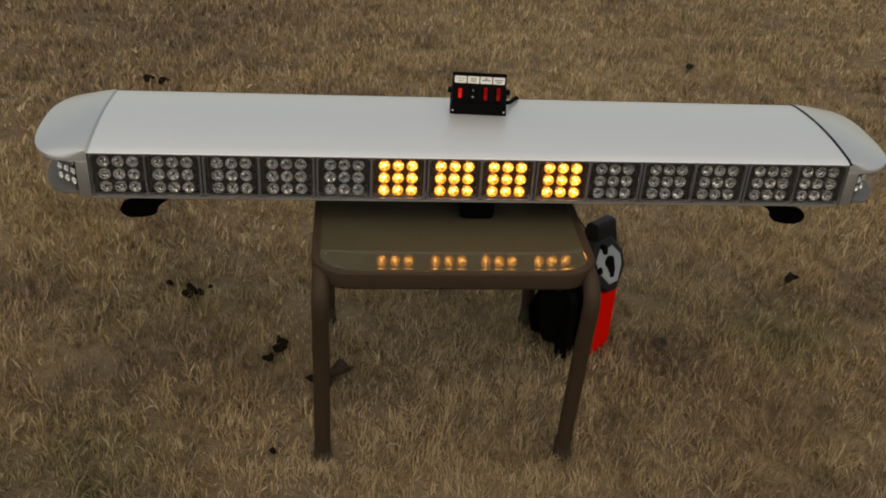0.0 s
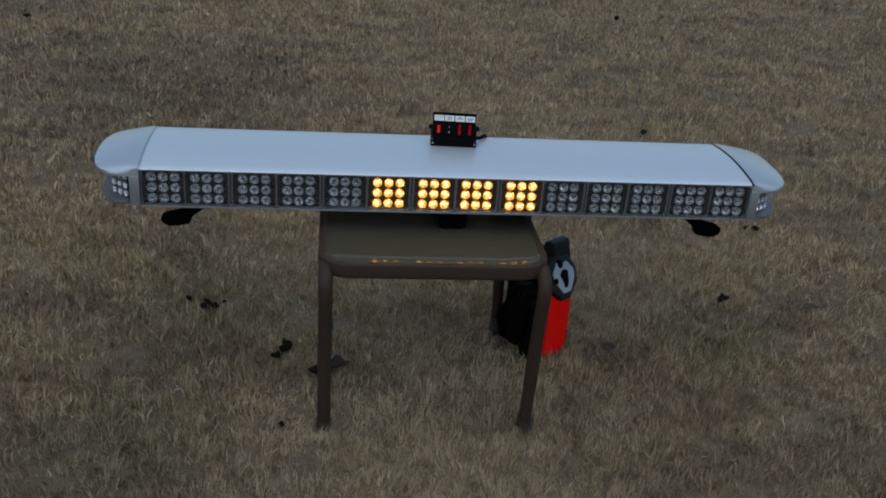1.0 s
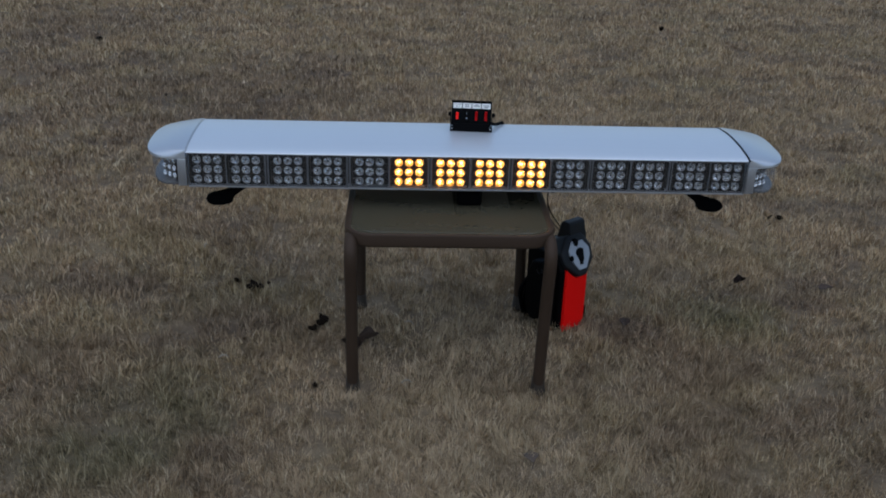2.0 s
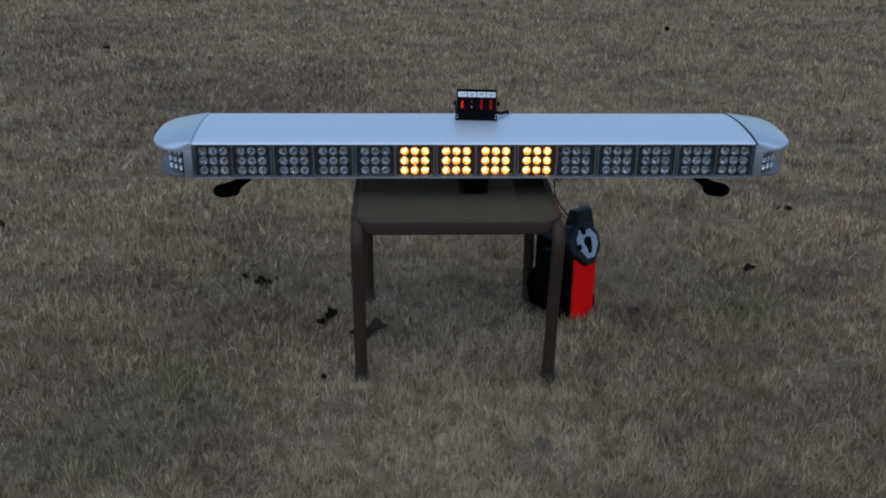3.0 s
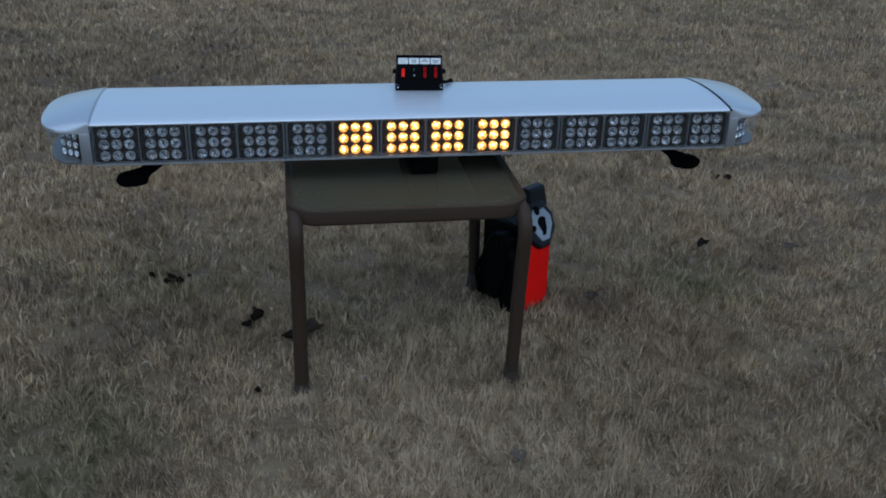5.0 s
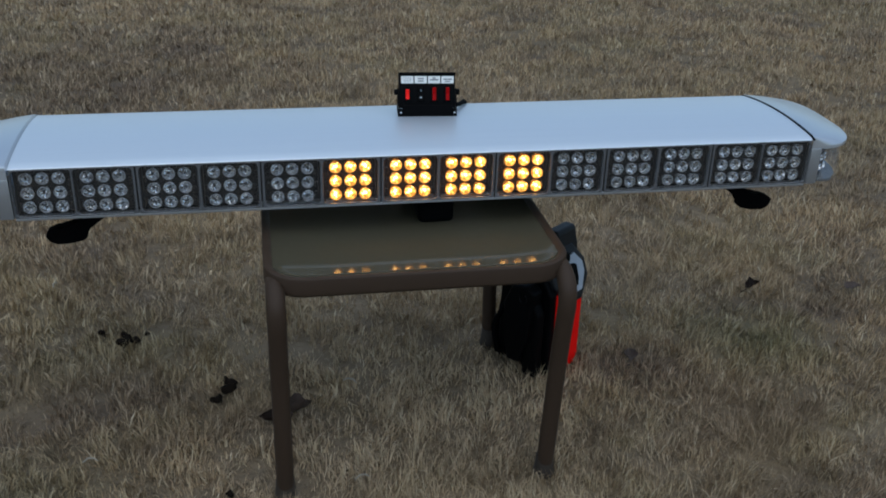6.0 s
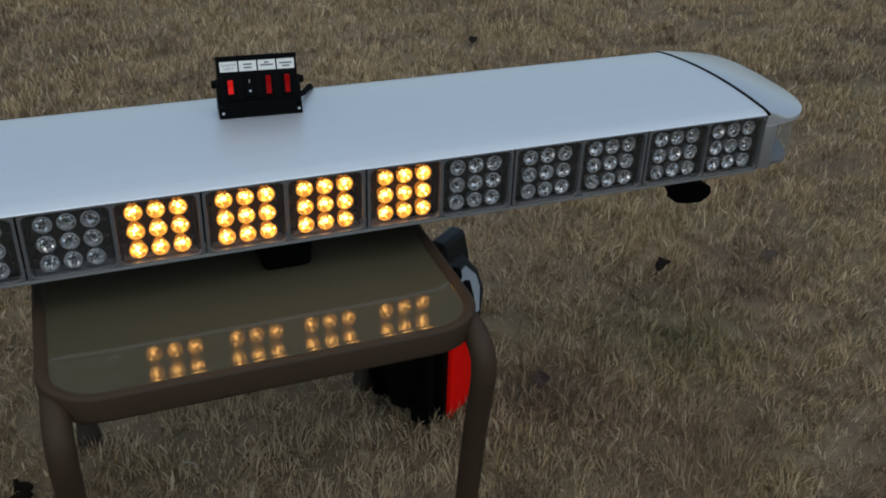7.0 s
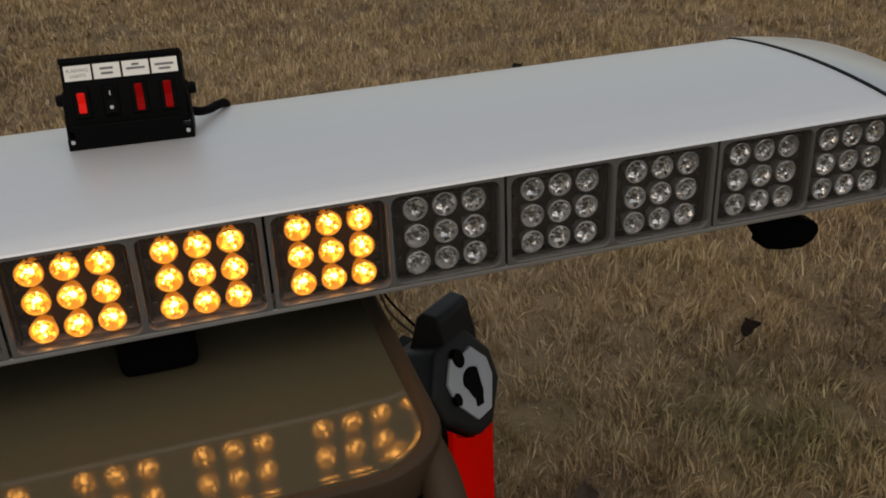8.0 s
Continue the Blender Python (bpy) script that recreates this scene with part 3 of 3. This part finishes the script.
    path = smooth_path([(0.048, 0.024, 0.012), (0.058, 0.034, 0.006), (0.067, 0.052, 0.001), (0.077, 0.078, -0.003), (0.083, 0.097, -0.010), (0.086, 0.106, -0.040), (0.088, 0.104, -0.090)])
    part("cable", tube(path, 0.0042, 10), RUBBER, box, "black cable running over the back edge")


control_box()


# ---- side table ----
TX0, TX1, TY0, TY1 = -0.296, 0.197, -0.173, 0.342


def side_table():
    table = thing("side_table", Matrix.Translation((-0.05, 0.085, 0)), "low brown metal side table standing on the grass", "table")
    back = Matrix.Translation((0.05, -0.085, 0))

    def piece(name, bm, mat, label="", parent=table):
        bmesh.ops.transform(bm, matrix=back, verts=bm.verts)
        return part(name, bm, mat, parent, label)
    outline = rrect(TX0 - 0.002, TX1, TY0, TY1, 0.068, 12)
    sec = [(-0.0150, 0.4300), (-0.0145, 0.4345), (-0.0115, 0.4370), (-0.0070, 0.4380), (-0.0036, 0.4378), (-0.0012, 0.4364), (0.0, 0.4335), (-0.0004, 0.410), (-0.004, 0.4052), (-0.012, 0.4045), (-0.0132, 0.410), (-0.0135, 0.4255)]
    bm = rings(bmesh.new(), [[(x + nx * o, y + ny * o, z) for x, y, nx, ny in outline] for o, z in sec + sec[:1]], caps=False)
    bmesh.ops.remove_doubles(bm, verts=bm.verts, dist=1e-6)
    piece("rim", bm, BROWN, "rounded brown rim with a raised lip")
    inner = [(x - nx * 0.0115, y - ny * 0.0115) for x, y, nx, ny in outline]
    bm = bmesh.new()
    loops = []
    for k, z in ((1.0, 0.4350), (0.985, 0.4335), (0.965, 0.4325), (0.93, 0.4320), (0.6, 0.4318)):
        loops.append([(-0.0495 + (x + 0.0495) * k, 0.0845 + (y - 0.0845) * k, z) for x, y in inner])
    rings(bm, [[(x, y, 0.420) for x, y in inner]] + loops)
    piece("tabletop", bm, TOP, "glossy brown sheet top, dished at its edges")
    for x in (-0.281, 0.182):
        s = -1 if x < 0 else 1
        run = [(-0.142, 0.012), (-0.155, 0.14), (-0.168, 0.26), (-0.180, 0.338), (-0.185, 0.375), (-0.178, 0.402), (-0.150, 0.416), (-0.110, 0.414), (-0.02, 0.403)]
        path = smooth_path([(x, y, z) for y, z in run] + [(x - s * 0.006, 0.085, 0.400)] + [(x, 0.170 - y, z) for y, z in run[::-1]], 5)
        mid = len(path) // 2
        for half, foot in ((path[:mid + 1], path[0]), (path[mid:], path[-1])):
            leg = piece("leg", tube(half, 0.0150, 16), BROWN, "round brown steel tube, bent at the top")
            cap, _ = lathe([(0, 0.030), (0.0160, 0.030), (0.0164, 0.020), (0.0180, 0.004), (0.0195, -0.006), (0.018, -0.012), (0, -0.012)], 16, m=Matrix.Translation((foot.x, foot.y, foot.z - 0.002)) @ Matrix.Rotation(radians(90), 4, "X"))
            piece("foot_cap", cap, FOOT, "flared dark brown foot", leg)
    return table


side_table()


# ---- jump starter pack ----
def jump_starter():
    pack = thing("jump_starter", pose(0.274, 0.163, 0, 0, 0, 38), "red and black portable jump starter pack standing on the grass", "jump starter")
    W, D = 0.116, 0.135

    def across(u, v, w):
        return Vector((w, u, v))
    part("case", prism([(0.003, -0.004), (0.003, 0.185), (0.030, 0.225), (D, 0.225), (D, -0.004)], across, 0.002, W - 0.002, 0.006, 3), BLACK, pack, "black plastic case")
    front = [(0.018, -0.004), (W - 0.018, -0.004), (W - 0.016, 0.02), (W - 0.014, 0.188), (W / 2, 0.150), (0.018, 0.188)]
    part("front_panel", prism(front, lambda u, v, w: Vector((u, w, v)), -0.006, 0.012, 0.004, 3), RED, pack, "bright red front panel")
    part("edge_strip", block(W - 0.003, W + 0.001, 0.008, 0.016, 0.0, 0.19, 0.001, 1), PLATE, pack)
    # bezel: a hexagon on a slope, narrowing to the handle
    tilt = Matrix.Translation((W / 2, -0.010, 0.180)) @ Matrix.Rotation(radians(-25), 4, "X")
    hexa = [(u * 0.93 + 0.012, v * 0.90 + 0.005) for u, v in [(-0.014, -0.026), (0.018, -0.026), (0.062, 0.018), (0.066, 0.060), (0.036, 0.108), (-0.030, 0.108), (-0.066, 0.060), (-0.060, 0.018)]]
    bm = prism(hexa, lambda u, v, w: Vector((u, w, v)), 0.0, 0.075, 0.008, 3)
    bmesh.ops.transform(bm, matrix=tilt, verts=bm.verts)
    part("bezel", bm, CHARCOAL, pack, "charcoal moulded face surround")
    plate = [(u * 0.82 + 0.016, v * 0.90 + 0.006) for u, v in [(-0.016, -0.006), (0.018, -0.006), (0.047, 0.030), (0.049, 0.054), (0.026, 0.082), (0.004, 0.078), (-0.022, 0.086), (-0.046, 0.060), (-0.044, 0.032)]]
    bm = prism(plate, lambda u, v, w: Vector((u, w, v)), -0.0035, 0.004, 0.0015, 2)
    bmesh.ops.transform(bm, matrix=tilt, verts=bm.verts)
    face = part("face_plate", bm, PLATE, pack, "pale grey face plate with black gauge and switch")
    shapes = (
        ("gauge", [(0.020 * math.cos(t) * (1.0 if math.sin(t) > 0 else 0.75) + 0.002, 0.044 + (0.017 if math.sin(t) > 0 else 0.030) * math.sin(t)) for t in (2 * math.pi * i / 22 for i in range(22))]),
        ("socket", [(-0.008 + 0.011 * math.cos(t), 0.080 + 0.013 * math.sin(t)) for t in (2 * math.pi * i / 18 for i in range(18))]),
        ("button", [(-0.040 + 0.007 * math.cos(t), 0.036 + 0.009 * math.sin(t)) for t in (2 * math.pi * i / 16 for i in range(16))]),
        ("latch", [(-0.010, 0.010), (0.004, 0.008), (0.008, 0.018), (-0.006, 0.022)]),
    )
    for name, loop in shapes:
        bm = prism(loop, lambda u, v, w: Vector((u * 0.82 + 0.016, w, v * 0.90 + 0.006)), -0.0065, 0.002, 0.001, 1)
        bmesh.ops.transform(bm, matrix=tilt, verts=bm.verts)
        part(name, bm, BLACK, face)
    bm = prism([(0.012, 0.026), (0.019, 0.028), (0.024, 0.052), (0.018, 0.056)], lambda u, v, w: Vector((u * 0.82 + 0.016, w, v * 0.90 + 0.006)), -0.0075, 0.0, 0.0006, 1)
    bmesh.ops.transform(bm, matrix=tilt, verts=bm.verts)
    part("needle_window", bm, PLATE, face)
    # handle: a thick tapering grip over the top
    grip = [(0.020, 0.205), (0.038, 0.268), (0.048, 0.300), (0.056, 0.306), (0.086, 0.306), (0.098, 0.298), (0.117, 0.245), (0.124, 0.205)]
    part("handle", prism([(0.020 + (u - 0.020) * 0.66, v - 0.003 * (v > 0.25)) for u, v in grip], across, 0.060, 0.122, 0.014, 4), CHARCOAL, pack, "thick charcoal carrying handle")
    # clamp and lead stowed on the side
    jaw = prism([(0.020, 0.200), (0.040, 0.215), (0.075, 0.208), (0.095, 0.160), (0.090, 0.090), (0.078, 0.030), (0.050, 0.030), (0.030, 0.090)], across, -0.040, -0.006, 0.006, 3)
    clamp = part("clamp", jaw, BLACK, pack, "black battery clamp stowed on the side")
    ring, _ = lathe([(0.0095, -0.001), (0.0095, 0.001), (0, 0.001)], 16, m=Matrix.Translation((-0.0405, 0.045, 0.186)) @ Matrix.Rotation(radians(-90), 4, "Z"))
    part("rivet", ring, STEEL, clamp, "dull round rivet")
    part("grip", prism([(0.012, 0.002), (0.045, 0.002), (0.055, 0.165), (0.030, 0.188), (0.012, 0.150)], across, -0.030, -0.004, 0.006, 3), BLACK, clamp)
    part("lead", tube(smooth_path([(-0.016, 0.10, 0.15), (-0.026, 0.125, 0.09), (-0.018, 0.12, 0.03), (0.0, 0.135, 0.02), (0.012, 0.14, 0.08), (0.02, 0.135, 0.16)]), 0.006, 10), RUBBER, pack, "black rubber lead")
    part("side_clip", block(W - 0.002, W + 0.012, 0.020, 0.040, 0.135, 0.195, 0.003, 2), BLACK, pack)
    part("base_foot", block(W - 0.006, W + 0.014, 0.012, 0.075, 0.0, 0.040, 0.004, 2), BLACK, pack)


jump_starter()

wires = thing("power_leads", Matrix.Translation((0.24, 0.28, 0.0)), "thin dark power leads hanging from the light bar", "cable")
for col, pts in ((RUBBER, [(-0.004, -0.03, 0.486), (0.0, 0.0, 0.440), (-0.002, 0.01, 0.405), (0.010, 0.012, 0.372), (0.022, 0.010, 0.380), (0.016, 0.006, 0.398), (0.0, 0.0, 0.390), (0.004, -0.006, 0.330), (0.050, -0.015, 0.262)]),
                 (DRY_LEAF, [(0.004, -0.03, 0.486), (0.012, 0.0, 0.445), (0.008, 0.008, 0.400), (0.000, 0.012, 0.360), (0.010, 0.0, 0.300), (0.046, -0.02, 0.258)])):
    part("lead", tube(smooth_path(pts), 0.0016, 8), col, wires)


# ---- litter on the lawn ----
def lumps(bm, seed, size, count, spread):
    rng = random.Random(seed)
    for _ in range(count):
        m = Matrix.Translation((rng.uniform(-1, 1) * spread, rng.uniform(-0.5, 0.5) * spread, size * rng.uniform(0.2, 0.75)))
        k = size * rng.uniform(0.35, 0.8)
        made = bmesh.ops.create_icosphere(bm, subdivisions=3, radius=1, matrix=m @ Matrix.Rotation(rng.uniform(0, 6), 4, "Z") @ Matrix.Diagonal((k * rng.uniform(0.8, 1.6), k, k * 0.8, 1)))
        for v in made["verts"]:
            v.co += noise.noise_vector(v.co * (0.9 / size) + Vector((seed, 0, 0))) * size * 0.55
        yield bm
        bm = bmesh.new()


def clod(x, y, size, count, spread, seed, turn=0, label="dark dry clod of droppings in the grass"):
    ob = thing("clod", pose(x, y, 0.004, 0, 0, turn), label, "droppings", "clods on the lawn")
    for bm in lumps(bmesh.new(), seed, size, count, spread):
        part("lump", bm, SOIL, ob, "", 60)
    return ob


clod(-0.660, 0.450, 0.014, 2, 0.006, 1)
clod(-0.600, 0.420, 0.016, 6, 0.042, 2, 10, "cluster of dark dry clods in the grass")
clod(-0.370, -0.128, 0.011, 2, 0.008, 3)
clod(-0.388, 0.210, 0.013, 4, 0.017, 4, 75, "elongated dark clod with crumbs in the grass")
clod(-0.405, 0.160, 0.010, 3, 0.009, 5)
clod(-0.950, 1.770, 0.020, 2, 0.016, 6)
clod(-0.885, 1.760, 0.022, 3, 0.018, 7)
# these two lumps stand in for dark tufts, not droppings
clod(1.190, 1.015, 0.016, 3, 0.020, 8)
clod(-1.570, 0.870, 0.022, 3, 0.022, 9)
clod(1.518, 5.68, 0.026, 3, 0.06, 10)
clod(1.610, 4.41, 0.022, 2, 0.015, 11)
clod(-2.0, 3.72, 0.024, 2, 0.02, 12)


def dead_leaf(x, y, size, turn, mat, label, seed, lift=0.02, curl=1.0):
    """A curled leaf with a lobed edge, a midrib and some thickness."""
    bm, n, rows = bmesh.new(), 9, []
    for i in range(17):
        t = i / 16
        w = size * 0.36 * math.sin(math.pi * min(1, t * 1.04)) ** 0.75 * (1 + 0.3 * math.sin(9 * t + seed))
        row = []
        for j in range(n):
            s = j / (n - 1) * 2 - 1
            z = lift + curl * size * (0.34 * abs(s) ** 1.6 * math.sin(math.pi * t) + 0.22 * (t - 0.4) ** 2 + 0.05 * noise.noise(Vector((t * 5, s * 3, seed))))
            row.append(bm.verts.new((size * (t - 0.5), w * s * (1 - 0.25 * abs(s) * curl), z)))
        rows.append(row)
    for a, b in zip(rows, rows[1:]):
        for j in range(n - 1):
            bm.faces.new((a[j], a[j + 1], b[j + 1], b[j]))
    bmesh.ops.remove_doubles(bm, verts=bm.verts, dist=1e-5)
    bmesh.ops.solidify(bm, geom=list(bm.faces), thickness=0.0008)
    tube([(-size * 0.5, 0, lift), (-size * 0.62, 0.003, lift - 0.004), (-size * 0.75, 0.008, lift - 0.008)], 0.0011, 6, bm)
    ob = new("dead_leaf", linked("dead_leaf", bm, mat, 60))
    ob.matrix_world = pose(x, y, 0, 0, 0, turn)
    return tagged(ob, label, "leaf", "dead leaves")


dead_leaf(0.886, 0.457, 0.052, 35, DARK_LEAF, "curled dark brown dead leaf on the grass", 1, 0.022)
dead_leaf(-0.252, 0.092, 0.058, 20, DRY_LEAF, "curled reddish brown leaf beside the table leg", 2, 0.016, 1.5)
dead_leaf(-0.270, 0.060, 0.040, 75, DRY_LEAF, "small crumpled brown leaf beside the table leg", 8, 0.014, 1.6)
dead_leaf(-0.305, 0.070, 0.045, 150, DARK_LEAF, "small dark leaf beside the table leg", 3, 0.014)
dead_leaf(0.131, -0.431, 0.045, 100, GREY_LEAF, "weathered grey-brown leaf sunk in the grass", 4, 0.012, 0.6)
dead_leaf(0.475, 0.200, 0.046, 70, DRY_LEAF, "dull brown leaf half hidden in the grass", 5, 0.012, 0.8)
dead_leaf(1.155, 0.440, 0.05, 10, DRY_LEAF, "dull brown leaf half hidden in the grass", 6, 0.010, 0.5)
dead_leaf(1.10, 2.02, 0.06, 60, DARK_LEAF, "dark dead leaf lying on the lawn", 7, 0.012, 0.8)


def stalk(x, y, size, turn):
    ob = new("stalk_chip", linked("stalk_chip", tube([(-size, 0, 0.020), (-size * 0.3, 0.003, 0.026), (size * 0.4, 0.001, 0.027), (size, -0.004, 0.022)], 0.0018, 8, ends=[0.6, 1, 0.9, 0.4]), CHIP))
    ob.matrix_world = pose(x, y, 0, 0, 0, turn)
    return tagged(ob, "short bleached stalk lying on the grass", "stalk", "bleached stalks")


stalk(-0.797, 0.678, 0.010, 80)
stalk(-0.147, -0.136, 0.014, 8)
stalk(-0.140, 0.171, 0.016, -25)
stalk(-0.62, -0.02, 0.014, 5)
